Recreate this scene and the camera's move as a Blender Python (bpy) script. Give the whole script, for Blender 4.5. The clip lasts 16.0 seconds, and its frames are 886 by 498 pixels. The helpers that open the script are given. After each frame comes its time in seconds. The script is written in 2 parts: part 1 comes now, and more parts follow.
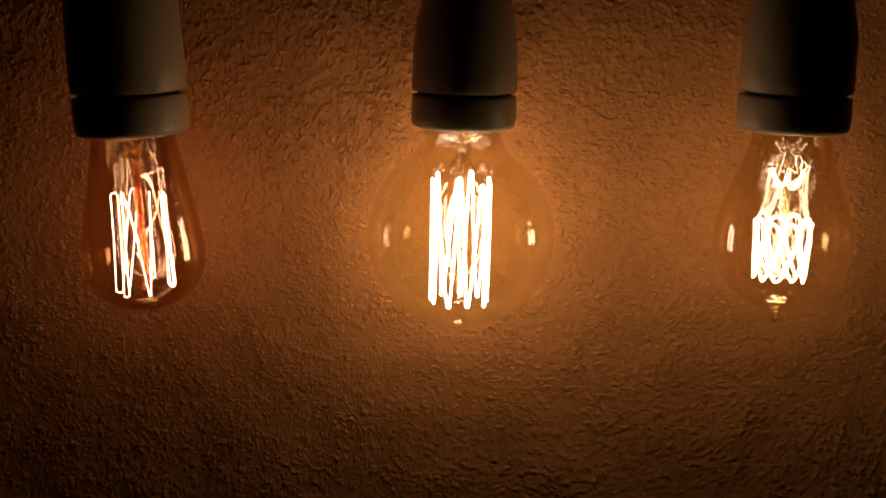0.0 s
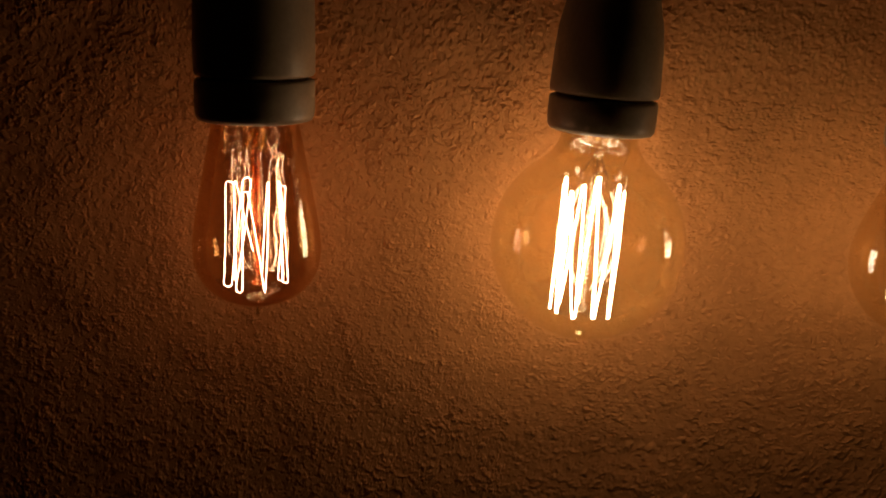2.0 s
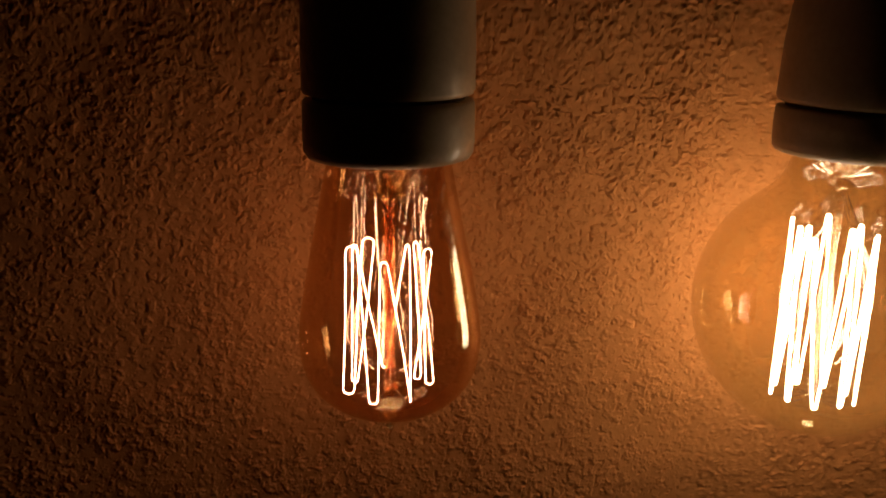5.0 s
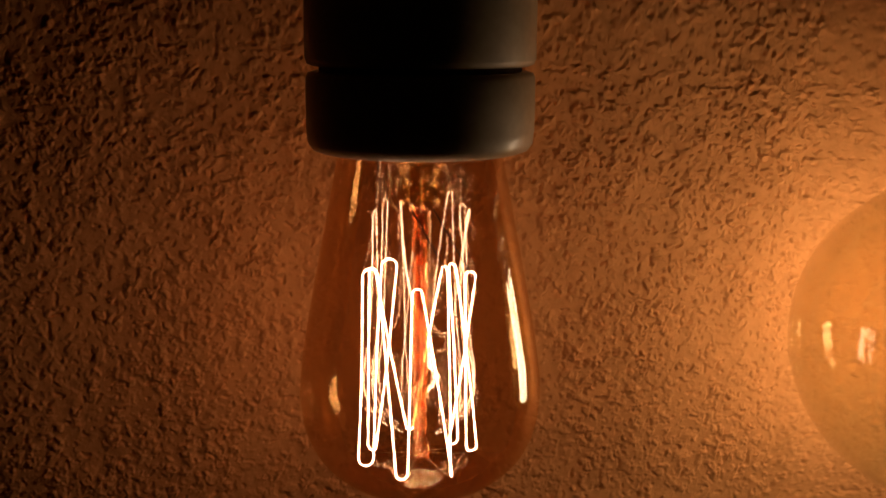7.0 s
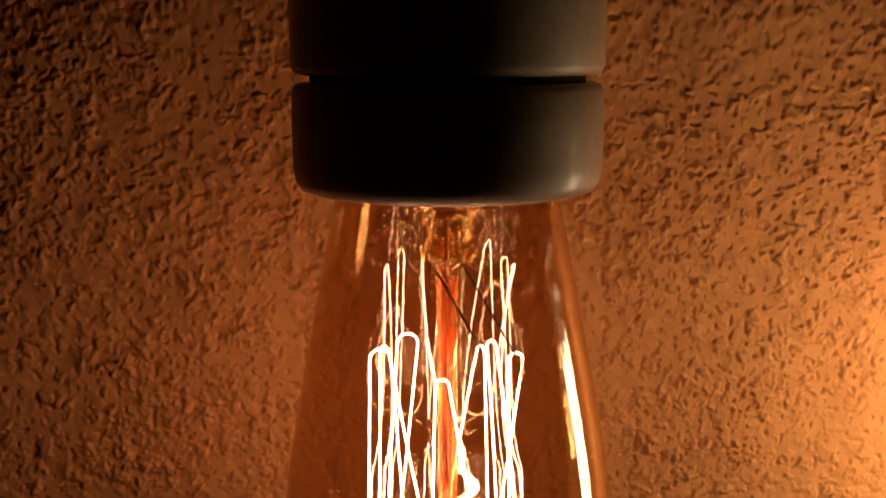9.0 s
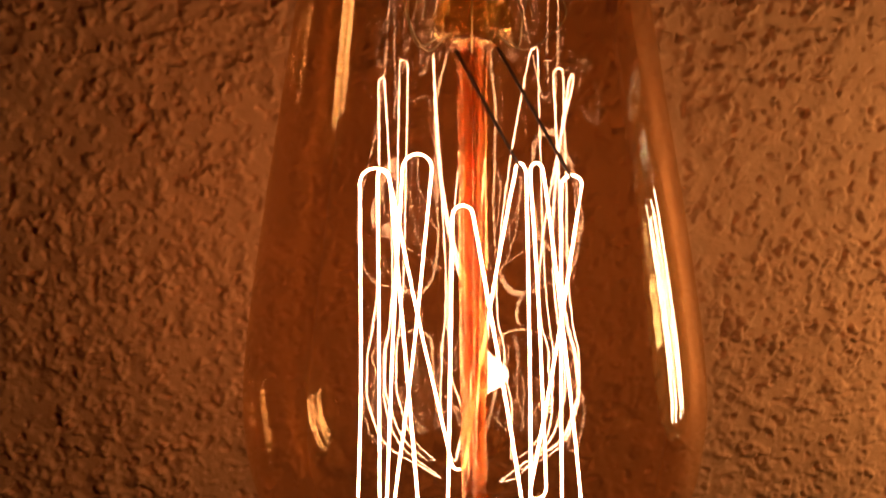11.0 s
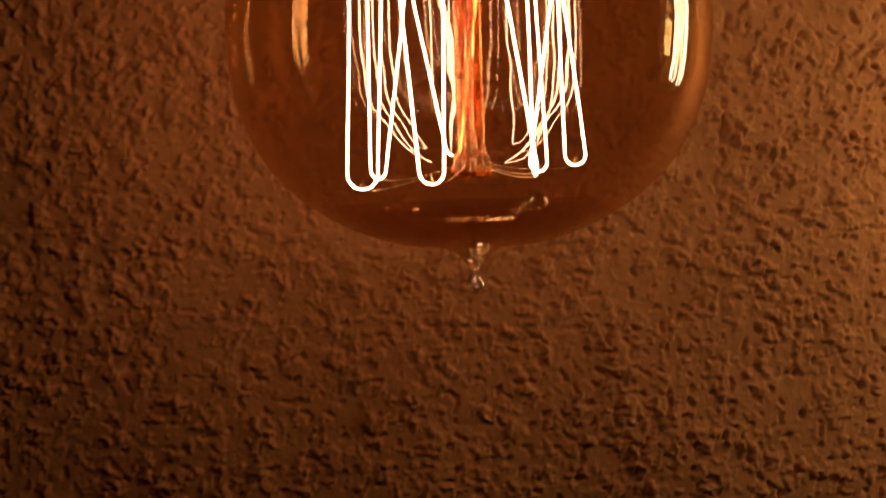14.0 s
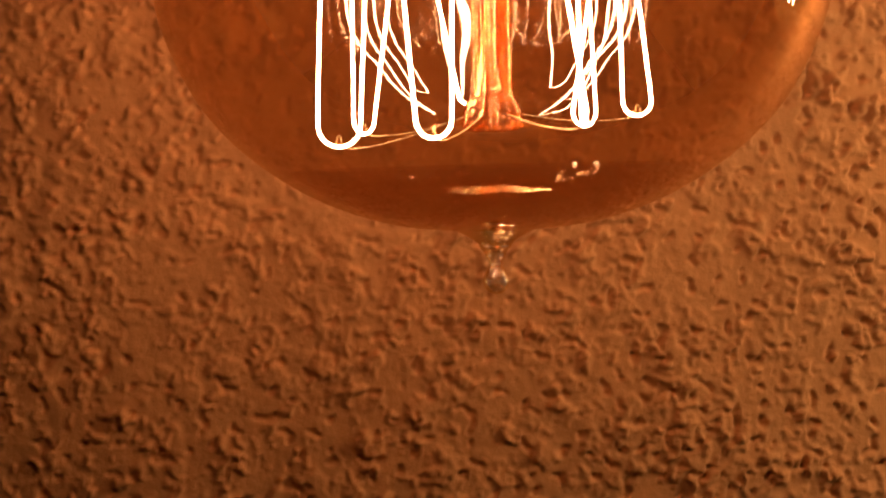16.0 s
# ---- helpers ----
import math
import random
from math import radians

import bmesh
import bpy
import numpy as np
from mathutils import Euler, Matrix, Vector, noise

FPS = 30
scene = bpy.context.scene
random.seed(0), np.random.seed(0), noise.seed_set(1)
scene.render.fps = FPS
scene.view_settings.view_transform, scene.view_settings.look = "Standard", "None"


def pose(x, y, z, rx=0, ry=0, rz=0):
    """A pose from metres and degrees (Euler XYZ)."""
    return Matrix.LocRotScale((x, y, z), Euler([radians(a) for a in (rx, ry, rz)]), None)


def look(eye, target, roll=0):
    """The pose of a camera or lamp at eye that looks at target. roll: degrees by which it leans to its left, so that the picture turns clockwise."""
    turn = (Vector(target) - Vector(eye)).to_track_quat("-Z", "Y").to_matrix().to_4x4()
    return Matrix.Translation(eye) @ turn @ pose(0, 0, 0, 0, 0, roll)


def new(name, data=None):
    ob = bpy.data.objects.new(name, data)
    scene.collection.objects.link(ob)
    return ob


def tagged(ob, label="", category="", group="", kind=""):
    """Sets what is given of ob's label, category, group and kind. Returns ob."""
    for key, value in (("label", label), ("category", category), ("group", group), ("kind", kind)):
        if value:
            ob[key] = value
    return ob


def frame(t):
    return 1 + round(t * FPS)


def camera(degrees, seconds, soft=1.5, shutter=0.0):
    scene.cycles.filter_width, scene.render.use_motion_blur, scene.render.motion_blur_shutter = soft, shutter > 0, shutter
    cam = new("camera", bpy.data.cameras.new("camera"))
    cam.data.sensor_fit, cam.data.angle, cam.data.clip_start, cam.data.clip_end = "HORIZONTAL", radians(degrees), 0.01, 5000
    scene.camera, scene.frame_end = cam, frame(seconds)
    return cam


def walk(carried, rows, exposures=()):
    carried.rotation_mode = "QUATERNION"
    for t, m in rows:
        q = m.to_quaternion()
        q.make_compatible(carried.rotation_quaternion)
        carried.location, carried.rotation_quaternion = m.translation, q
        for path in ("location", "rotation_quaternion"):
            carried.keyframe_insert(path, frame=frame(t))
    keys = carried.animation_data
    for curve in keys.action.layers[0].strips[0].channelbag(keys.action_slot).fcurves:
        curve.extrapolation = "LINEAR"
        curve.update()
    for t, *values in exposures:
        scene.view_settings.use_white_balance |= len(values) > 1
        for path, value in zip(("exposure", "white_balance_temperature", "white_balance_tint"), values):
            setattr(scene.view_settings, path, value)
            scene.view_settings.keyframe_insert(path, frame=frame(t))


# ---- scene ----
cam = camera(39.5, 16.0, soft=1.9)
EXPOSURES = [(0, -0.26), (3, -0.18), (7.5, 0.04), (10.3, 0.82), (11, 0.4), (11.5, -0.05), (12.5, -0.55), (14, -0.28), (14.5, 0.0), (15, 0.80), (16, 1.0)]
PATH = [
    (0, (0.0474, 0.0965, 1.4645), (0.0398, 0.3900, 1.4028), 1.32),
    (0.5, (0.0279, 0.0943, 1.4619), (0.0249, 0.3879, 1.4003), 3.02),
    (1, (0.0060, 0.0923, 1.4625), (0.0084, 0.3858, 1.4003), 3.12),
    (1.5, (-0.0159, 0.1042, 1.4612), (-0.0089, 0.3975, 1.3984), 4.52),
    (2, (-0.0442, 0.1205, 1.4635), (-0.0312, 0.4132, 1.3992), 4.92),
    (2.5, (-0.0695, 0.1468, 1.4643), (-0.0497, 0.4388, 1.3984), 5.02),
    (3, (-0.0990, 0.1854, 1.4660), (-0.0713, 0.4763, 1.3979), 5.42),
    (3.5, (-0.1204, 0.2068, 1.4558), (-0.0862, 0.4972, 1.3887), 5.02),
    (4, (-0.1411, 0.2164, 1.4646), (-0.1011, 0.5053, 1.3945), 5.82),
    (4.2, (-0.1438, 0.2284, 1.4657), (-0.1019, 0.5168, 1.3947), 5.42),
    (6.3, (-0.1466, 0.3484, 1.4198), (-0.0880, 0.6383, 1.3695), 3.84),
    (6.5, (-0.1506, 0.3549, 1.4193), (-0.0890, 0.6442, 1.3695), 4.24),
    (7, (-0.1547, 0.3683, 1.4251), (-0.0913, 0.6569, 1.3735), 3.94),
    (7.5, (-0.1527, 0.3839, 1.4253), (-0.0905, 0.6729, 1.3740), 3.64),
    (8, (-0.1492, 0.4051, 1.4238), (-0.0890, 0.6955, 1.3786), 3.74),
    (8.2, (-0.1465, 0.4136, 1.4224), (-0.0879, 0.7049, 1.3810), 3.74),
    (10.3, (-0.1276, 0.4725, 1.4108), (-0.0855, 0.7646, 1.3570), 3.03),
    (10.5, (-0.1262, 0.4814, 1.4061), (-0.0841, 0.7733, 1.3510), 3.03),
    (11, (-0.1238, 0.4947, 1.3938), (-0.0831, 0.7852, 1.3307), 3.22),
    (11.5, (-0.1227, 0.4952, 1.3806), (-0.0827, 0.7854, 1.3160), 2.42),
    (12, (-0.1247, 0.4950, 1.3683), (-0.0857, 0.7872, 1.3129), 2.13),
    (12.5, (-0.1225, 0.4904, 1.3573), (-0.0769, 0.7843, 1.3183), 2.33),
    (13, (-0.1228, 0.4928, 1.3429), (-0.0783, 0.7876, 1.3093), 1.83),
    (13.5, (-0.1225, 0.4939, 1.3342), (-0.0797, 0.7898, 1.3098), 1.84),
    (14, (-0.1221, 0.4934, 1.3282), (-0.0789, 0.7899, 1.3135), 1.84),
    (14.5, (-0.1212, 0.4996, 1.3238), (-0.0795, 0.7962, 1.3076), 2.04),
    (15, (-0.1174, 0.5119, 1.3251), (-0.0777, 0.8088, 1.3087), 1.98),
    (15.5, (-0.1154, 0.5221, 1.3259), (-0.0797, 0.8195, 1.3098), 2.26),
    (16, (-0.1152, 0.5322, 1.3268), (-0.0775, 0.8291, 1.3061), 2.29),
]
walk(cam, [(t, look(eye, target, roll)) for t, eye, target, roll in PATH], EXPOSURES)
# ---------- light ----------
world = bpy.data.worlds.new("dark_room")
world.use_nodes = True
world.node_tree.nodes["Background"].inputs["Color"].default_value = (0.9, 0.6, 0.4, 1)
world.node_tree.nodes["Background"].inputs["Strength"].default_value = 0.002
scene.world = world
# The glowing wires light the whole place.
FIL_COLOUR_A, GLOW_A, FIL_R = (1.0, 0.69, 0.60), 31.0, 0.000152
FIL_COLOUR_B, GLOW_B, FIL_R_GLOBE = (1.0, 0.78, 0.62), 26.0, 0.00048
FIL_COLOUR_C, GLOW_C, FIL_R_LOOP = (1.0, 0.76, 0.57), 21.0, 0.00056
AMBER_TINT, STRAW_TINT, PALE_TINT = (0.82, 0.615, 0.42), (0.89, 0.81, 0.63), (0.93, 0.82, 0.60)
RELIEF = 0.0010

# ---------- materials ----------
def mat(name):
    m = bpy.data.materials.new(name)
    m.use_nodes = True
    nt = m.node_tree
    nt.nodes.clear()
    out = nt.nodes.new("ShaderNodeOutputMaterial")
    return m, nt, out


def noise_tex(nt, scale, detail=4.0, rough=0.55):
    co = nt.nodes.new("ShaderNodeTexCoord")
    n = nt.nodes.new("ShaderNodeTexNoise")
    n.inputs["Scale"].default_value = scale
    n.inputs["Detail"].default_value = detail
    n.inputs["Roughness"].default_value = rough
    nt.links.new(co.outputs["Object"], n.inputs["Vector"])
    return n


def ramp(nt, src, stops):
    r = nt.nodes.new("ShaderNodeValToRGB")
    while len(r.color_ramp.elements) < len(stops):
        r.color_ramp.elements.new(0.5)
    for e, (p, c) in zip(r.color_ramp.elements, stops):
        e.position, e.color = p, (*c, 1)
    nt.links.new(src, r.inputs["Fac"])
    return r


def surface(name, colours, scale, rough=0.6, metal=0.0, bump=0.0, bump_scale=None, spec=0.5, coat=0.0, fine=None):
    """A Principled surface whose colour wanders between the given ones, with fine relief."""
    m, nt, out = mat(name)
    b = nt.nodes.new("ShaderNodeBsdfPrincipled")
    nt.links.new(b.outputs[0], out.inputs["Surface"])
    n = noise_tex(nt, scale)
    k = len(colours)
    r = ramp(nt, n.outputs["Fac"], [(0.3 + 0.4 * i / max(1, k - 1), c) for i, c in enumerate(colours)])
    colour = r.outputs["Color"]
    if fine:
        n3 = noise_tex(nt, fine, 3.0)
        r3 = ramp(nt, n3.outputs["Fac"], [(0.3, (0.86, 0.85, 0.83)), (0.7, (1, 1, 1))])
        mx = nt.nodes.new("ShaderNodeMix")
        mx.data_type, mx.blend_type = "RGBA", "MULTIPLY"
        mx.inputs["Factor"].default_value = 1.0
        nt.links.new(colour, mx.inputs[6])
        nt.links.new(r3.outputs["Color"], mx.inputs[7])
        colour = mx.outputs[2]
    nt.links.new(colour, b.inputs["Base Color"])
    b.inputs["Roughness"].default_value = rough
    b.inputs["Metallic"].default_value = metal
    b.inputs["Specular IOR Level"].default_value = spec
    b.inputs["Coat Weight"].default_value = coat
    b.inputs["Coat Roughness"].default_value = 0.08
    if bump:
        n2 = noise_tex(nt, bump_scale or scale * 4, 6.0, 0.6)
        bp = nt.nodes.new("ShaderNodeBump")
        bp.inputs["Strength"].default_value = bump
        bp.inputs["Distance"].default_value = 0.0004
        nt.links.new(n2.outputs["Fac"], bp.inputs["Height"])
        nt.links.new(bp.outputs[0], b.inputs["Normal"])
    return m


def thin_glass(name, tint, base=0.08, rough=0.0, streak=0.0, haze=0.0, haze_colour=(0.5, 0.3, 0.15), power=4.0, sheen=(1.0, 1.0, 1.0)):
    """A thin blown wall of tinted glass: it lets light straight through and mirrors more towards its limb, alike from both sides."""
    m, nt, out = mat(name)
    t = nt.nodes.new("ShaderNodeBsdfTransparent")
    t.inputs["Color"].default_value = (*tint, 1)
    g = nt.nodes.new("ShaderNodeBsdfGlossy")
    g.inputs["Roughness"].default_value = rough
    g.inputs["Color"].default_value = (*sheen, 1)
    f = nt.nodes.new("ShaderNodeLayerWeight")
    f.inputs["Blend"].default_value = 0.5
    p = nt.nodes.new("ShaderNodeMath")
    p.operation = "POWER"
    p.inputs[1].default_value = power
    nt.links.new(f.outputs["Facing"], p.inputs[0])
    k = nt.nodes.new("ShaderNodeMath")
    k.operation = "MULTIPLY_ADD"
    k.inputs[1].default_value, k.inputs[2].default_value = 0.9 - base, base
    nt.links.new(p.outputs[0], k.inputs[0])
    mx = nt.nodes.new("ShaderNodeMixShader")
    body = t
    if haze:
        # The haze colour imitates a milky glow inside the glass.
        d = nt.nodes.new("ShaderNodeBsdfTranslucent")
        d.inputs["Color"].default_value = (*haze_colour, 1)
        e = nt.nodes.new("ShaderNodeBsdfDiffuse")
        e.inputs["Color"].default_value = (*haze_colour, 1)
        de = nt.nodes.new("ShaderNodeMixShader")
        nt.links.new(d.outputs[0], de.inputs[1])
        nt.links.new(e.outputs[0], de.inputs[2])
        body = nt.nodes.new("ShaderNodeMixShader")
        body.inputs[0].default_value = haze
        nt.links.new(t.outputs[0], body.inputs[1])
        nt.links.new(de.outputs[0], body.inputs[2])
    nt.links.new(k.outputs[0], mx.inputs[0])
    nt.links.new(body.outputs[0], mx.inputs[1])
    nt.links.new(g.outputs[0], mx.inputs[2])
    nt.links.new(mx.outputs[0], out.inputs["Surface"])
    if streak:
        n = noise_tex(nt, 350.0, 2.0)
        bp = nt.nodes.new("ShaderNodeBump")
        bp.inputs["Strength"].default_value = streak
        bp.inputs["Distance"].default_value = 0.0006
        nt.links.new(n.outputs["Fac"], bp.inputs["Height"])
        nt.links.new(bp.outputs[0], g.inputs["Normal"])
    return m


def glow(name, colour, strength):
    m, nt, out = mat(name)
    e = nt.nodes.new("ShaderNodeEmission")
    e.inputs["Color"].default_value = (*colour, 1)
    e.inputs["Strength"].default_value = strength
    nt.links.new(e.outputs[0], out.inputs["Surface"])
    return m


PLASTER = surface("cream_plaster", [(0.60, 0.258, 0.084), (0.68, 0.302, 0.100), (0.63, 0.276, 0.090)], 9.0, rough=0.8, bump=0.3, bump_scale=900.0, spec=0.25, fine=260.0)
PAINT = surface("dull_wall_paint", [(0.50, 0.45, 0.38), (0.56, 0.50, 0.43)], 3.0, rough=0.8, bump=0.2, bump_scale=120.0)
FLOOR = surface("brown_floor", [(0.12, 0.08, 0.05), (0.18, 0.12, 0.08)], 6.0, rough=0.5, bump=0.2)
PORCELAIN = surface("glazed_porcelain", [(0.36, 0.262, 0.16), (0.41, 0.300, 0.185)], 40.0, rough=0.5, spec=0.4, coat=0.2, bump=0.08, bump_scale=300.0, fine=500.0)
CORD = surface("brown_cord", [(0.05, 0.035, 0.025), (0.09, 0.06, 0.04)], 400.0, rough=0.85, bump=0.6, bump_scale=1500.0)
BRASS = surface("brass", [(0.70, 0.50, 0.22), (0.55, 0.38, 0.16)], 200.0, rough=0.3, metal=1.0)
LEAD = surface("dark_lead_wire", [(0.030, 0.020, 0.015), (0.050, 0.034, 0.024)], 500.0, rough=0.6, spec=0.2)
AMBER = thin_glass("amber_glass", AMBER_TINT, 0.20, haze=0.045, haze_colour=(0.42, 0.17, 0.040), sheen=(1.0, 0.90, 0.74))
STRAW = thin_glass("straw_glass", STRAW_TINT, 0.13, haze=0.07, haze_colour=(0.78, 0.49, 0.16), power=3.0)
PALE = thin_glass("pale_amber_glass", PALE_TINT, 0.13, haze=0.05, haze_colour=(0.6, 0.31, 0.10))
PLAIN = thin_glass("plain_mount_glass", (0.97, 0.92, 0.82), 0.035, 0.0)
CLEAR = thin_glass("clear_stem_glass", (0.97, 0.92, 0.82), 0.10, 0.02, 0.4)
# Gold and orange reflections of the filament are put into these two glasses' colours.
MOUNT = thin_glass("mount_glass", (0.97, 0.80, 0.42), 0.36, 0.0, 1.0, haze=0.07, haze_colour=(0.85, 0.45, 0.08), power=2.5, sheen=(1.0, 0.78, 0.40))
STEM = thin_glass("stem_glass", (0.95, 0.62, 0.34), 0.34, 0.02, 0.0, haze=0.035, haze_colour=(0.80, 0.24, 0.05), sheen=(1.0, 0.66, 0.36))
FIL_CAGE = glow("glowing_filament_dim", FIL_COLOUR_A, GLOW_A)
FIL_GLOBE = glow("glowing_filament_bright", FIL_COLOUR_B, GLOW_B)
FIL_LOOP = glow("glowing_filament_loops", FIL_COLOUR_C, GLOW_C)


# ---------- mesh helpers ----------
def mesh_of(name, verts, faces, material, smooth=True):
    me = bpy.data.meshes.new(name)
    me.from_pydata([tuple(v) for v in verts], [], faces)
    if smooth:
        me.polygons.foreach_set("use_smooth", [True] * len(me.polygons))
    me.materials.append(material)
    me.update()
    return me


def part(name, me, parent, label=""):
    ob = new(name, me)
    ob.parent = parent
    return tagged(ob, label)


def thing(name, m, label, category, group="", kind=""):
    ob = new(name)
    ob.empty_display_size = 0.02
    ob.matrix_basis = m
    return tagged(ob, label, category, group, kind)


def smooth_profile(points, n=8):
    """Catmull-Rom through (radius, height) pairs."""
    p = [np.array(q, float) for q in points]
    p = [2 * p[0] - p[1]] + p + [2 * p[-1] - p[-2]]
    out = []
    for i in range(1, len(p) - 2):
        for j in range(n):
            t = j / n
            a, b, c, d = p[i - 1:i + 3]
            out.append(0.5 * (2 * b + (c - a) * t + (2 * a - 5 * b + 4 * c - d) * t * t + (3 * b - a - 3 * c + d) * t ** 3))
    out.append(p[-2])
    return [(max(0.0, float(r)), float(z)) for r, z in out]


def lathe(profile, sides=64, wobble=0.0, flute=0.0):
    verts, faces = [], []
    rows = []
    for r, z in profile:
        if r < 1e-6:
            rows.append([len(verts)])
            verts.append((0, 0, z))
        else:
            rows.append(list(range(len(verts), len(verts) + sides)))
            for k in range(sides):
                a = 2 * math.pi * k / sides
                rr = r * (1 + wobble * math.sin(2 * a + 40 * z) + 0.6 * wobble * math.sin(3 * a + 1.3) + flute * (math.sin(7 * a + 0.4) + 0.6 * math.sin(11 * a + 2.0)))
                verts.append((rr * math.cos(a), rr * math.sin(a), z))
    for lo, hi in zip(rows, rows[1:]):
        for k in range(sides):
            j = (k + 1) % sides
            if len(lo) == 1 and len(hi) > 1:
                faces.append((lo[0], hi[j], hi[k]))
            elif len(hi) == 1 and len(lo) > 1:
                faces.append((lo[k], lo[j], hi[0]))
            elif len(lo) > 1:
                faces.append((lo[k], lo[j], hi[j], hi[k]))
    return verts, faces


def spline(points, n=8, closed=False):
    p = [np.array(q, float) for q in points]
    p = [p[-1]] + p + [p[0], p[1]] if closed else [2 * p[0] - p[1]] + p + [2 * p[-1] - p[-2]]
    out = []
    for i in range(1, len(p) - 2):
        a, b, c, d = p[i - 1:i + 3]
        for j in range(n):
            t = j / n
            out.append(0.5 * (2 * b + (c - a) * t + (2 * a - 5 * b + 4 * c - d) * t * t + (3 * b - a - 3 * c + d) * t ** 3))
    if not closed:
        out.append(p[-2])
    return out


def tube(path, radius, sides=6, closed=False):
    """A round wire along a path, with a frame carried along it."""
    p = np.array(path, float)
    n = len(p)
    tan = np.roll(p, -1, 0) - np.roll(p, 1, 0)
    if not closed:
        tan[0], tan[-1] = p[1] - p[0], p[-1] - p[-2]
    tan /= np.linalg.norm(tan, axis=1)[:, None] + 1e-12
    ref = np.cross(tan[0], (0.3, 0.9, 0.2))
    ref /= np.linalg.norm(ref)
    verts, faces = [], []
    for i in range(n):
        ref = ref - tan[i] * (ref @ tan[i])
        ref /= np.linalg.norm(ref) + 1e-12
        side = np.cross(tan[i], ref)
        for k in range(sides):
            a = 2 * math.pi * k / sides
            verts.append(p[i] + radius * (math.cos(a) * ref + math.sin(a) * side))
    for i in range(n if closed else n - 1):
        j = (i + 1) % n
        for k in range(sides):
            m = (k + 1) % sides
            faces.append((i * sides + k, i * sides + m, j * sides + m, j * sides + k))
    if not closed:
        faces.append(tuple(range(sides - 1, -1, -1)))
        faces.append(tuple((n - 1) * sides + k for k in range(sides)))
    return verts, faces


def merged(pieces):
    verts, faces = [], []
    for v, f in pieces:
        o = len(verts)
        verts += list(v)
        faces += [tuple(i + o for i in q) for q in f]
    return verts, faces


def box_mesh(name, size, material, bevel=0.0):
    bm = bmesh.new()
    bmesh.ops.create_cube(bm, size=1.0)
    bmesh.ops.scale(bm, vec=size, verts=bm.verts)
    if bevel:
        bmesh.ops.bevel(bm, geom=bm.edges[:], offset=bevel, segments=2, affect="EDGES")
    me = bpy.data.meshes.new(name)
    bm.to_mesh(me)
    bm.free()
    me.materials.append(material)
    return me


# ---------- the room ----------
def lattice(shape_x, shape_z, wave, seed):
    """Gradient noise over the grid lines shape_x by shape_z (metres), with the given wavelength."""
    rng = np.random.default_rng(seed)
    u, v = (shape_x - shape_x[0]) / wave, (shape_z - shape_z[0]) / wave
    nx, nz = int(u[-1]) + 3, int(v[-1]) + 3
    ang = rng.uniform(0, 2 * np.pi, (min(nx, 1500), min(nz, 1500)))
    gx, gz = np.cos(ang), np.sin(ang)
    iu, iv = np.floor(u).astype(int), np.floor(v).astype(int)
    fu, fv = (u - iu)[:, None], (v - iv)[None, :]
    su, sv = fu * fu * fu * (fu * (fu * 6 - 15) + 10), fv * fv * fv * (fv * (fv * 6 - 15) + 10)

    def corner(a, b):
        i, j = np.ix_((iu + a) % ang.shape[0], (iv + b) % ang.shape[1])
        return gx[i, j] * (fu - a) + gz[i, j] * (fv - b)

    lo = corner(0, 0) * (1 - su) + corner(1, 0) * su
    hi = corner(0, 1) * (1 - su) + corner(1, 1) * su
    return lo * (1 - sv) + hi * sv


def lines(spans):
    """Grid lines: (start, stop, step) spans joined."""
    out = []
    for a, b, s in spans:
        k = max(1, int(round((b - a) / s)))
        out += [a + (b - a) * i / k for i in range(k)]
    return np.array(out + [spans[-1][1]])


WALL_Y = 0.690
gx = lines([(-1.6, -0.40, 0.06), (-0.40, -0.28, 0.004), (-0.28, -0.22, 0.0005), (-0.22, 0.02, 0.0003), (0.02, 0.27, 0.00055), (0.27, 0.40, 0.004), (0.40, 1.7, 0.06)])
gz = lines([(0.0, 1.1, 0.06), (1.1, 1.19, 0.003), (1.19, 1.25, 0.0005), (1.25, 1.42, 0.0003), (1.42, 1.48, 0.0005), (1.48, 1.56, 0.004), (1.56, 2.4, 0.06)])
# A trowelled plaster with crumbs of grit standing out of it and small pits torn between them, in clusters.
grit = lattice(gx, gz, 0.0011, 7)
fleck = lattice(gx, gz, 0.0018, 13)
lump = lattice(gx, gz, 0.0046, 3)
clump = lattice(gx, gz, 0.0085, 9)
swell = lattice(gx, gz, 0.030, 11)
bend_x, bend_z = lattice(gx, gz, 0.0017, 31) + 0.6 * lattice(gx, gz, 0.0008, 33), lattice(gx, gz, 0.0017, 32) + 0.6 * lattice(gx, gz, 0.0008, 34)


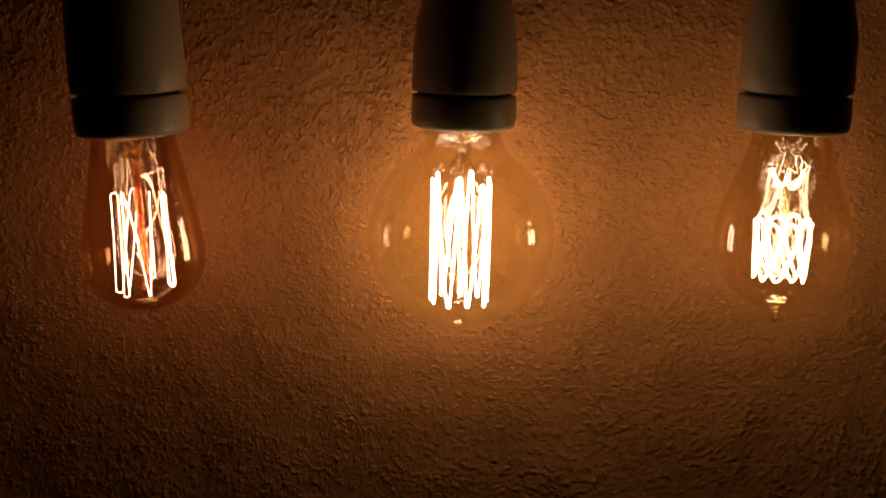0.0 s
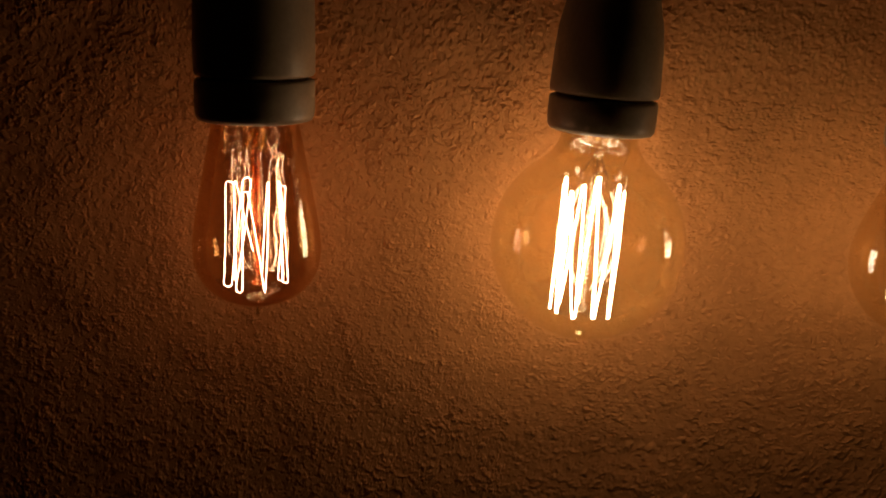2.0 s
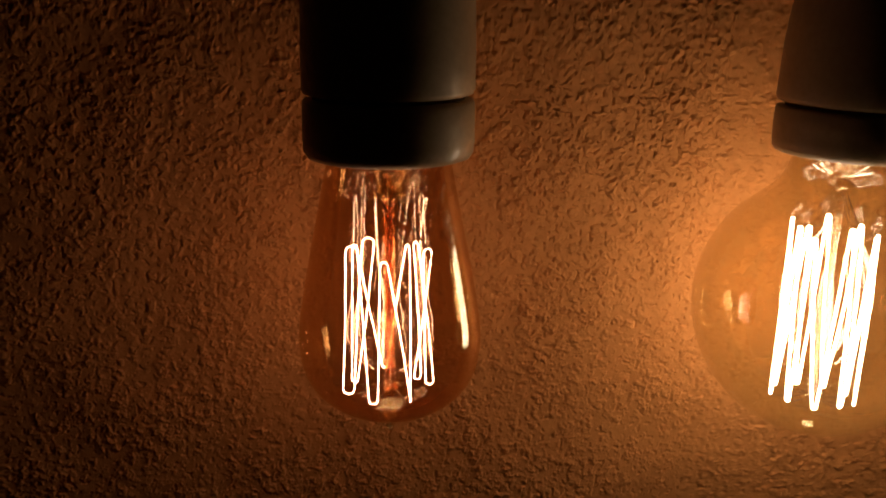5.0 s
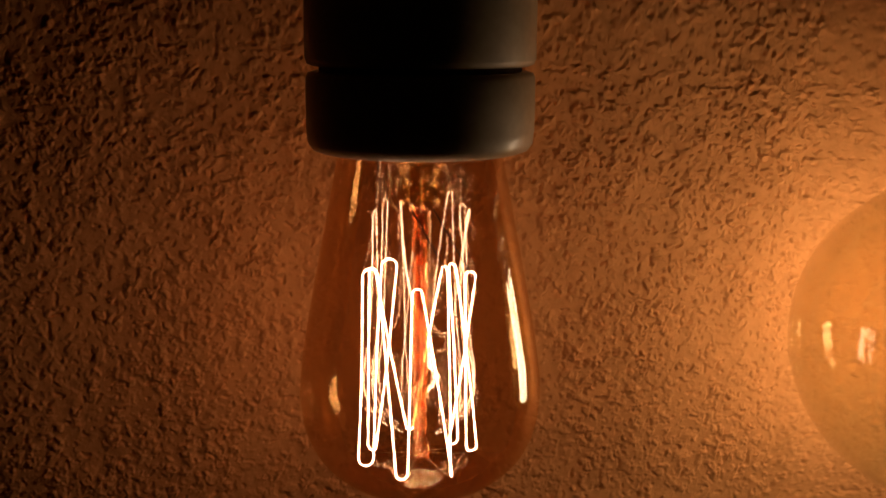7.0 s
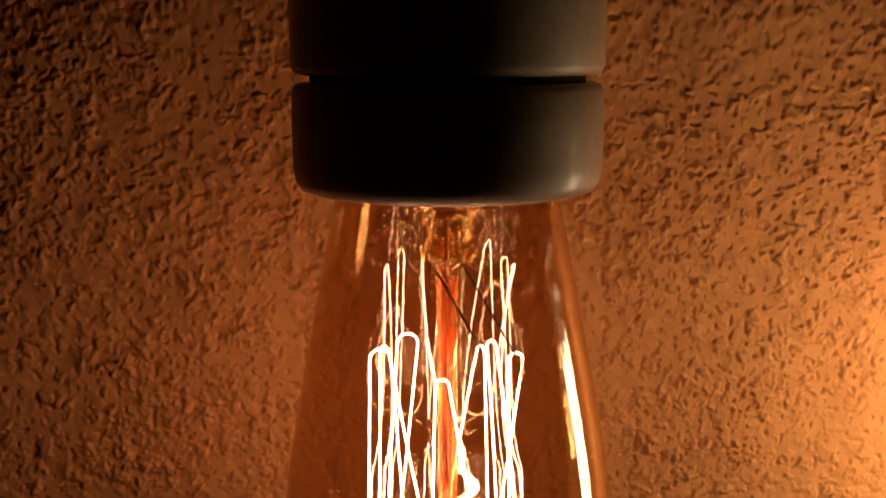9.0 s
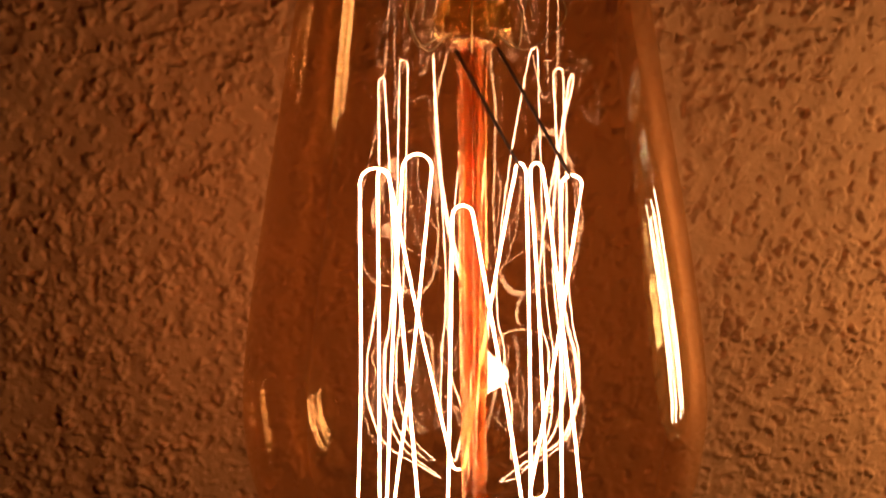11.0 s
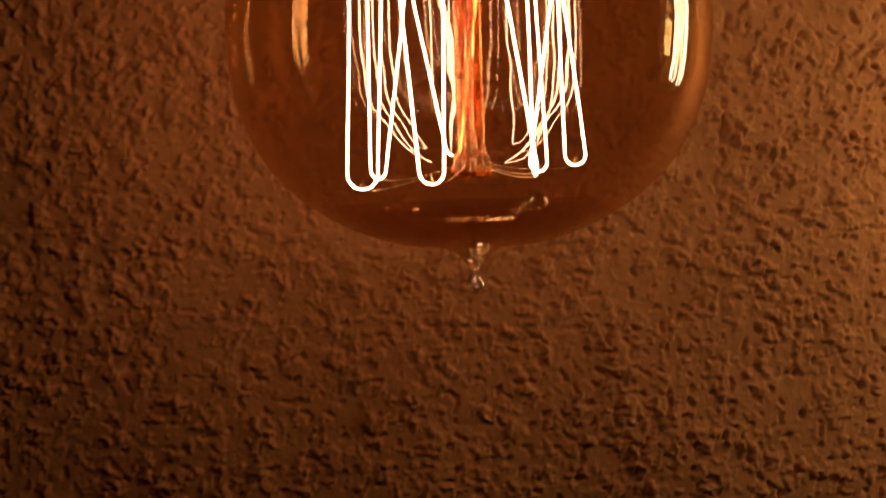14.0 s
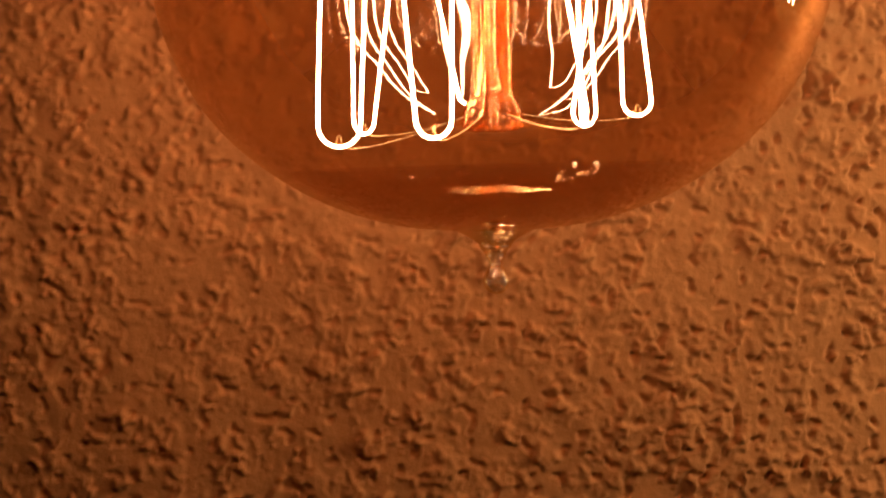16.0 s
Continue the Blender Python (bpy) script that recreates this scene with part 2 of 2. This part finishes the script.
def grains(xs, zs, cell, seed, keep, bend):
    """Ragged crumbs on a jittered grid, steep at the sides and blunt on top: the highest of those that reach each point, 0 to 1."""
    rng = np.random.default_rng(seed)
    u = (xs[:, None] - xs[0] + bend * bend_x) / cell
    v = (zs[None, :] - zs[0] + bend * bend_z) / cell
    n, m = 911, 907
    jx, jz = rng.uniform(0.1, 0.9, (n, m)), rng.uniform(0.1, 0.9, (n, m))
    size = rng.uniform(0.24, 0.60, (n, m))
    top = rng.uniform(0.30, 1.0, (n, m)) * (rng.uniform(0, 1, (n, m)) < keep)
    sx, lean = rng.uniform(0.7, 1.4, (n, m)), rng.uniform(-0.6, 0.6, (n, m))
    iu, iv = np.floor(u).astype(int), np.floor(v).astype(int)
    fu, fv = u - iu, v - iv
    best = np.zeros(u.shape)
    for a in (-1, 0, 1):
        for b in (-1, 0, 1):
            i, j = (iu + a) % n, (iv + b) % m
            dx = fu - a - jx[i, j]
            dz = fv - b - jz[i, j]
            d = ((dx * sx[i, j] + lean[i, j] * dz) ** 2 + dz ** 2) / size[i, j] ** 2
            best = np.maximum(best, top[i, j] * np.clip(1.3 - 1.3 * d, 0, 1))
    return best


def step(lo, hi, v):
    u = np.clip((v - lo) / (hi - lo), 0, 1)
    return u * u * (3 - 2 * u)


dense = step(-0.45, 0.25, swell + 0.7 * clump)
coarse = grains(gx, gz, 0.0042, 20, 0.50, 0.0016)
crumbs = grains(gx, gz, 0.0020, 21, 0.42, 0.0011) * (0.35 + 0.65 * dense)
small = grains(gx, gz, 0.0012, 22, 0.36, 0.0006) * dense
holes = step(0.26, 0.42, fleck + 0.3 * grit + 0.3 * lump)
height = RELIEF * (0.55 * coarse + 0.70 * crumbs + 0.42 * small - 0.50 * holes + 0.22 * lump + 0.05 * grit) + 0.0012 * swell
nx, nz = len(gx), len(gz)
co = np.empty((nx, nz, 3))
co[..., 0], co[..., 1], co[..., 2] = gx[:, None], WALL_Y - height, gz[None, :]
idx = np.arange(nx * nz).reshape(nx, nz)
quads = np.stack([idx[:-1, :-1], idx[1:, :-1], idx[1:, 1:], idx[:-1, 1:]], -1).reshape(-1, 4)
back = np.array([(x, y, z) for y in (WALL_Y + 0.004, WALL_Y + 0.12) for x, z in ((-1.6, 0), (1.7, 0), (1.7, 2.4), (-1.6, 2.4))])
o = nx * nz
shell = np.array([(o, o + 1, o + 2, o + 3), (o + 7, o + 6, o + 5, o + 4), (o, o + 4, o + 5, o + 1), (o + 1, o + 5, o + 6, o + 2), (o + 2, o + 6, o + 7, o + 3), (o + 3, o + 7, o + 4, o)])
me = bpy.data.meshes.new("wall_north")
allv, allf = np.concatenate([co.reshape(-1, 3), back]), np.concatenate([quads, shell])
me.vertices.add(len(allv))
me.vertices.foreach_set("co", allv.ravel())
me.loops.add(allf.size)
me.loops.foreach_set("vertex_index", allf.ravel().astype(np.int32))
me.polygons.add(len(allf))
me.polygons.foreach_set("loop_start", (np.arange(len(allf)) * 4).astype(np.int32))
me.polygons.foreach_set("use_smooth", np.ones(len(allf), bool))
me.materials.append(PLASTER)
me.update(calc_edges=True)
me.validate()
tagged(new("wall_north", me), "rough sprayed cream plaster wall lit warm by bulbs", "wall", kind="structure")


def slab(name, x, y, z, size, material, label, category):
    ob = new(name, box_mesh(name, size, material))
    ob.matrix_basis = pose(x, y, z)
    return tagged(ob, label, category, kind="structure")


slab("floor", 0.05, -0.9, -0.05, (3.54, 3.42, 0.1), FLOOR, "dark brown floor of the unlit room", "floor")
slab("ceiling", 0.05, -0.9, 2.45, (3.54, 3.42, 0.1), PAINT, "plain dull ceiling above the hanging lamps", "ceiling")
slab("wall_west", -1.66, -0.9, 1.2, (0.12, 3.18, 2.4), PAINT, "plain dull painted wall in the dark", "wall")
slab("wall_east", 1.76, -0.9, 1.2, (0.12, 3.18, 2.4), PAINT, "plain dull painted wall in the dark", "wall")
slab("wall_south", 0.05, -2.55, 1.2, (3.54, 0.12, 2.4), PAINT, "plain dull painted wall behind the viewer", "wall")


# ---------- pendant lamp holders ----------
def lamp_holder(m, ring_r, ring_h, body, label, cord_to):
    """A porcelain holder: a screw ring below a groove, a body above it and a cord to the ceiling. Its origin is the ring's lower rim."""
    holder = thing("lamp_holder", m, label, "lamp holder", "lamp holders hanging before the wall")
    r = ring_r
    ring = [(r - 0.0085, 0.014), (r - 0.0085, 0.0022), (r - 0.0078, 0.0007), (r - 0.0062, 0.0001), (r - 0.0030, 0.0), (r - 0.0012, 0.0006), (r - 0.0003, 0.0020), (r, 0.0045),
            (r + 0.0001, ring_h * 0.6), (r, ring_h - 0.0012), (r - 0.0004, ring_h - 0.0003), (r - 0.0014, ring_h), (r - 0.0085, ring_h)]
    part("screw_ring", mesh_of("screw_ring", *lathe(ring, 72), PORCELAIN), holder)
    seam = [(0.006, ring_h - 0.001), (r - 0.0028, ring_h - 0.001), (r - 0.0028, ring_h + 0.0022), (0.006, ring_h + 0.0022)]
    part("groove", mesh_of("groove", *lathe(seam, 48), CORD), holder, "dark recessed groove between ring and body")
    b = ring_h + 0.0012
    prof = [(r - 0.006, b), (r - 0.0013, b), (r - 0.0003, b + 0.0004), (r + 0.0002, b + 0.0016)] + [(r * k, b + h) for k, h in body]
    top = prof[-1][1]
    prof += [(0.0075, top + 0.006), (0.0068, top + 0.012), (0.0050, top + 0.0135), (0.0, top + 0.0135)]
    part("body", mesh_of("body", *lathe(prof, 72), PORCELAIN), holder)
    insert = [(0.0, 0.016), (0.0142, 0.016), (0.0147, 0.010), (0.0147, 0.0035), (0.0152, 0.0030), (0.0152, 0.017)]
    part("thread_sleeve", mesh_of("thread_sleeve", *lathe(insert, 40), BRASS), holder, "brass thread sleeve inside")
    c0 = top + 0.0125
    part("cord", mesh_of("cord", *tube([(0, 0, c0 + (cord_to - c0) * i / 12) for i in range(13)], 0.0032, 10), CORD), holder, "thin brown cord up to the ceiling")
    return holder


def bulb(m, label, glass_profile, tip, glass, sides=72):
    """A glass bulb with its drawn tip below. Its origin is the lowest point of the round glass."""
    ob = thing("light_bulb", m, label, "light bulb", "glowing bulbs before the wall")
    prof = smooth_profile(glass_profile, 7)
    part("glass_envelope", mesh_of("glass_envelope", *lathe(prof, sides, 0.002), glass), ob)
    t = tip
    drop = smooth_profile([(0.0, -0.0052 * t), (0.0006 * t, -0.0050 * t), (0.0011 * t, -0.0042 * t), (0.0008 * t, -0.0033 * t), (0.0005 * t, -0.0027 * t), (0.0008 * t, -0.0021 * t), (0.0009 * t, -0.0018 * t),
                           (0.0013 * t, -0.0013 * t), (0.0014 * t, -0.0010 * t), (0.0021 * t, -0.0005 * t), (0.0036 * t, 0.0003)], 5)
    part("glass_tip", mesh_of("glass_tip", *lathe(drop, 28), TIP_GLASS), ob, "drawn glass tip where the bulb was sealed")
    # Added rippled disc: its shape imitates the wavy reflections above the tip.
    boss = smooth_profile([(0.0, 0.0034 * t), (0.0007 * t, 0.0037 * t), (0.0014 * t, 0.0032 * t), (0.0021 * t, 0.0037 * t), (0.0028 * t, 0.0032 * t), (0.0035 * t, 0.0036 * t), (0.0042 * t, 0.0031 * t), (0.0048 * t, 0.0035 * t), (0.0053 * t, 0.0033 * t)], 5)
    part("reflection_ripple", mesh_of("reflection_ripple", *lathe(boss, 40, 0.05), TIP_GLASS), ob, "rippled glass added inside the bulb's end to imitate wavy reflections")
    top = glass_profile[-1]
    cap = [(top[0] - 0.0004, top[1] - 0.004), (0.0131, top[1] + 0.002)]
    for i in range(6):
        cap += [(0.0131, top[1] + 0.003 + 0.0034 * i), (0.0124, top[1] + 0.0046 + 0.0034 * i)]
    cap += [(0.009, top[1] + 0.0255), (0.0, top[1] + 0.0265)]
    part("screw_cap", mesh_of("screw_cap", *lathe(cap, 40), BRASS), ob, "brass screw cap")
    return ob


TIP_GLASS = thin_glass("tip_glass", (0.96, 0.88, 0.74), 0.36, 0.0, 0.5, power=2.0, sheen=(1.0, 0.88, 0.62))


def stem_parts(ob, z_bottom, z_press, z_top, r, neck_r, rod_glass, mount_glass, label):
    rod = smooth_profile([(0.0, z_bottom - 0.0012), (r * 1.15, z_bottom - 0.0010), (r * 1.3, z_bottom), (r * 1.05, z_bottom + 0.0016), (r * 0.85, z_bottom + 0.004), (r * 0.85, (z_bottom + z_press) / 2), (r * 0.95, z_press - 0.003), (r * 1.5, z_press)], 5)
    # The flutes are shaped in to split reflections into upright lines.
    stem = part("stem", mesh_of("stem", *lathe(rod, 72, 0.006, 0.022), rod_glass), ob, label)
    core = [(r * 0.40, z_bottom + 0.003), (r * 0.42, (z_bottom + z_press) / 2), (r * 0.36, z_press)]
    part("stem_bore", mesh_of("stem_bore", *lathe(core, 40, 0.02, 0.03), rod_glass), stem)
    press = smooth_profile([(0.0, z_press - 0.0004), (r * 1.5, z_press), (r * 2.3, z_press + 0.0016), (r * 2.0, z_press + 0.0045), (r * 2.5, z_press + 0.008), (neck_r * 0.72, z_top - 0.004), (neck_r * 0.95, z_top)], 5)
    part("glass_mount", mesh_of("glass_mount", *lathe(press, 28, 0.06), mount_glass), stem)


def hairpins(hooks, bow=0.0):
    """One closed wire up and down between hooks (x, y, z, heading of the turn in degrees, half its width): a round turn at each, straight legs with a slight bow."""
    ends = []
    for i, (x, y, z, heading, half) in enumerate(hooks):
        d = -1 if z > hooks[(i + 1) % len(hooks)][2] else 1
        way = np.array((math.cos(radians(heading)), math.sin(radians(heading)), 0.0))
        c = np.array((x, y, z))
        ends.append([c - way * half * math.cos(math.pi * k / 10) + np.array((0, 0, d * half * (1 - math.sin(math.pi * k / 10)))) for k in range(11)])
    path = []
    for i, turn in enumerate(ends):
        path += turn
        a, b = turn[-1], ends[(i + 1) % len(ends)][0]
        side = np.array((random.uniform(-1, 1), random.uniform(-1, 1), 0.0)) * bow
        wave = random.uniform(0, 6)
        for k in range(1, 12):
            t = k / 12
            path.append(a + (b - a) * t + side * math.sin(math.pi * t) + 0.12 * side * math.sin(9 * t + wave))
    return path


def ring_hooks(rows):
    """Hooks on a circle, from (angle, radius, z, half): each turn lies along the circle."""
    return [(r * math.cos(radians(a)), r * math.sin(radians(a)), z, a + 90, h) for a, r, z, h in rows]


# amber teardrop bulb
LEFT = pose(-0.0984, 0.6313, 1.3215, 0, -3.7, 0)
amber = bulb(LEFT, "amber teardrop bulb with a glowing cage filament", [(0, 0), (0.0085, 0.0008), (0.0160, 0.0038), (0.0222, 0.0090), (0.0257, 0.0156), (0.0268, 0.0220), (0.0268, 0.0275), (0.0258, 0.0355), (0.0237, 0.0475), (0.0208, 0.0625), (0.0181, 0.0765), (0.0160, 0.0850), (0.0138, 0.0905)], 1.0, AMBER)
# Second tinted layer added to darken the band that refraction makes in thick glass.
pool = smooth_profile([(0.0056, 0.0008), (0.0084, 0.0013), (0.0120, 0.0024), (0.0150, 0.0040), (0.0168, 0.0053)], 5)
part("glass_bottom", mesh_of("glass_bottom", *lathe(pool, 72, 0.002), AMBER), amber, "thicker amber glass round the sealed end, added to mimic its dark refracted band")
stem_parts(amber, 0.0092, 0.0660, 0.0880, 0.0019, 0.0138, STEM, MOUNT, "slim glass stem, the filament's orange reflections put into its colour")
T1, T2, T3, T4, T5 = (-0.0111, 0.0005, 0.0524), (-0.0052, 0.0108, 0.0524), (-0.0029, -0.0120, 0.0502), (0.0052, -0.0015, 0.0528), (0.0112, -0.0010, 0.0512)
B1, B2, B3, B4 = (-0.0124, 0.0, 0.0071), (-0.0061, -0.0110, 0.0075), (0.0046, -0.0122, 0.0081), (0.0119, -0.0004, 0.0091)
ring_a = [(*T1, 180, 0.0017), (*B1, 0, 0.0017), (*T2, 0, 0.0018), (-0.0100, 0.0068, 0.0082, 130, 0.0013), (-0.0096, 0.0072, 0.0512, -50, 0.0010), (-0.0002, 0.0121, 0.0108, 0, 0.0009),
          (*T4, -70, 0.0012), (*B3, -95, 0.0012), (*T3, 180, 0.0011), (*B2, 180, 0.0013)]
ring_b = [(*T5, 180, 0.0012), (*B4, 0, 0.0012), (0.0088, 0.0070, 0.0515, 120, 0.0012), (0.0092, 0.0066, 0.0085, 200, 0.0012)]
wires = merged([tube(hairpins(ring_a, 0.0004), FIL_R, 7, True), tube(hairpins(ring_b, 0.0004), FIL_R, 7, True)])
filament = part("filament", mesh_of("filament", *wires, FIL_CAGE), amber, "white-hot wire bent up and down in a cage")
for start, end in (((-0.0022, -0.0024, 0.0655), (T4[0], T4[1], T4[2] - 0.0006)), ((0.0024, -0.0022, 0.0658), (T5[0], T5[1], T5[2] - 0.0004))):
    part("lead_wire", mesh_of("lead_wire", *tube([np.array(start) * (1 - k / 6) + np.array(end) * k / 6 for k in range(7)], 0.00020, 6), LEAD), amber, "dark lead wire down to the filament")
for x, y, z in (B1, B2, B3, B4, (-0.0100, 0.0068, 0.0082), (0.0092, 0.0066, 0.0085)):
    w = math.hypot(x, y)
    c, s = x / w, y / w
    pts = [(0.0018 * c, 0.0018 * s, 0.0095), (0.55 * x, 0.55 * y, 0.5 * (z + 0.0085)), (0.93 * x, 0.93 * y, z - 0.0002), (x, y, z + 0.0009), (1.03 * x, 1.03 * y, z + 0.0002)]
    part("support_wire", mesh_of("support_wire", *tube(spline(pts, 5), 0.00006, 5), BRASS), amber)
# Curled wires added round the mount to imitate the gold lace of refracted light.
for i in range(7):
    a = radians(-150 + 51 * i)
    c, s, k = math.cos(a), math.sin(a), 1 + 0.25 * math.sin(2.7 * i)
    pts = [(0.0034 * c, 0.0034 * s, 0.0672), (0.0062 * c, 0.0062 * s, 0.0668 - 0.0012 * k), (0.0086 * c * k, 0.0086 * s * k, 0.0690), (0.0080 * c, 0.0080 * s, 0.0722 + 0.0010 * k), (0.0064 * c, 0.0064 * s, 0.0714), (0.0068 * c, 0.0068 * s, 0.0690)]
    part("glint_wire", mesh_of("glint_wire", *tube(spline(pts, 6), 0.00010, 6), BRASS), amber, "curled brass wire at the mount, added for its lacy gold glints")

# clear globe bulb
GLOBE = pose(0.0411, 0.6405, 1.3149, 0, 0, 0)
R = 0.0420
prof = [(R * math.sin(radians(a)), R - R * math.cos(radians(a))) for a in (0, 15, 30, 45, 60, 75, 90, 105, 120, 132, 142)]
prof += [(0.0208, 0.0795), (0.0176, 0.0840), (0.0160, 0.0890), (0.0148, 0.0945), (0.0142, 0.0990)]
globe = bulb(GLOBE, "clear straw-tinted globe bulb with bright upright filaments", prof, 0.5, STRAW)
stem_parts(globe, 0.0118, 0.0800, 0.0970, 0.0018, 0.0142, CLEAR, PLAIN, "slim clear glass stem")
rows = []
for i in range(9):
    a = 8 + 40 * i
    rows.append((a, 0.0128 + 0.0006 * math.sin(5 * i), 0.0112 + 0.0013 * math.sin(3.1 * i), 0.0006))
    rows.append((a + 18 + 8 * math.sin(2.1 * i), 0.0134, 0.0672 + 0.0024 * math.sin(2.3 * i), 0.0006))
part("filament", mesh_of("filament", *tube(hairpins(ring_hooks(rows), 0.0006), FIL_R_GLOBE, 7, True), FIL_GLOBE), globe, "white-hot wire in narrow upright hairpins")
for i, (x, y, z, h, half) in enumerate(ring_hooks(rows)):
    if i % 2:
        pts = [(0.16 * x, 0.16 * y, 0.0790), (0.55 * x, 0.55 * y, z + 0.0025), (x, y, z + 0.0004)]
    else:
        pts = [(0.12 * x, 0.12 * y, 0.0120), (0.55 * x, 0.55 * y, z - 0.0008), (x, y, z - 0.0003)]
    part("support_wire", mesh_of("support_wire", *tube(spline(pts, 4), 0.00009, 5), LEAD), globe)

# pear-shaped bulb with looped filament
RIGHT = pose(0.1795, 0.622, 1.3318, 0, 0.6, 0)
pear = bulb(RIGHT, "pale amber pear-shaped bulb with a looped glowing filament", [(0, 0), (0.0105, 0.0018), (0.0195, 0.0072), (0.0258, 0.0155), (0.0288, 0.0245), (0.0293, 0.0320), (0.0278, 0.0410), (0.0244, 0.0510), (0.0205, 0.0605), (0.0178, 0.0690), (0.0160, 0.0775), (0.0146, 0.0850), (0.0138, 0.0910)], 1.2, PALE)
stem_parts(pear, 0.0350, 0.0690, 0.0880, 0.0017, 0.0138, CLEAR, PLAIN, "slim clear glass stem")
coil = []
n = 10
for i in range(n):
    for k in range(20):
        b = 2 * math.pi * (k / 20) - 0.5 * math.pi
        up = 0.5 + 0.5 * math.sin(b)
        wide = 0.0018 + 0.0042 * up
        r = 0.0108 + 0.0012 * up
        a = 2 * math.pi * (i + k / 20) / n + wide * math.cos(b) / 0.0105
        coil.append((r * math.cos(a), r * math.sin(a), 0.0268 + 0.0126 * math.sin(b) + 0.0013 * math.sin(2.7 * i)))
fil = spline(coil, 2, True)
filament = part("filament", mesh_of("filament", *tube(fil, FIL_R_LOOP, 7, True), FIL_LOOP), pear, "white-hot wire in a ring of upright loops")
# Small glowing loops added as the lower coil's reflection in the neck.
crown = []
n = 6
for i in range(n):
    for k in range(14):
        b = 2 * math.pi * k / 14
        a = 2 * math.pi * (i + k / 14) / n + 0.34 * math.cos(b)
        r = 0.0062 + 0.0012 * math.sin(b)
        crown.append((r * math.cos(a), r * math.sin(a), 0.0572 + 0.0034 * math.sin(b) + 0.0008 * math.sin(3 * i)))
part("reflected_loop", mesh_of("reflected_loop", *tube(spline(crown, 2, True), 0.00022, 6, True), FIL_LOOP), filament)
for i in range(4):
    a = radians(-100 + 90 * i + 12 * math.sin(3 * i))
    c, s = math.cos(a), math.sin(a)
    part("support_wire", mesh_of("support_wire", *tube(spline([(0.0030 * c, 0.0030 * s, 0.0685), (0.0058 * c, 0.0058 * s, 0.0560), (0.0085 * c, 0.0085 * s, 0.0470), (0.0112 * c, 0.0112 * s, 0.0398)], 4), 0.00010, 5), BRASS), pear)
for x in (-0.0011, 0.0011):
    part("lead_wire", mesh_of("lead_wire", *tube([(x, -0.0010, 0.0700), (x * 0.8, -0.0016, 0.0550), (x * 1.1, -0.0020, 0.0420)], 0.00026, 6), BRASS), pear, "bright lead wire")

# the three holders over their bulbs
lamp_holder(LEFT @ pose(0, 0, 0.0783), 0.0246, 0.0172, [(1.01, 0.012), (1.0, 0.030), (0.97, 0.042), (0.86, 0.052), (0.60, 0.060)], "pale porcelain lamp holder over the amber teardrop bulb", (2.4 - 1.401) / math.cos(radians(3.7)))
lamp_holder(GLOBE @ pose(0, 0, 0.0903), 0.0230, 0.0146, [(1.0, 0.008), (0.985, 0.019), (0.94, 0.029), (0.82, 0.042), (0.68, 0.054), (0.5, 0.062)], "pale porcelain lamp holder tapering above the globe bulb", 2.4 - 1.4043)
lamp_holder(RIGHT @ pose(0, 0, 0.0775), 0.0234, 0.0152, [(1.0, 0.010), (0.99, 0.022), (0.955, 0.028), (0.86, 0.038), (0.72, 0.048), (0.5, 0.056)], "pale porcelain lamp holder over the pear-shaped bulb", 2.4 - 1.4093)
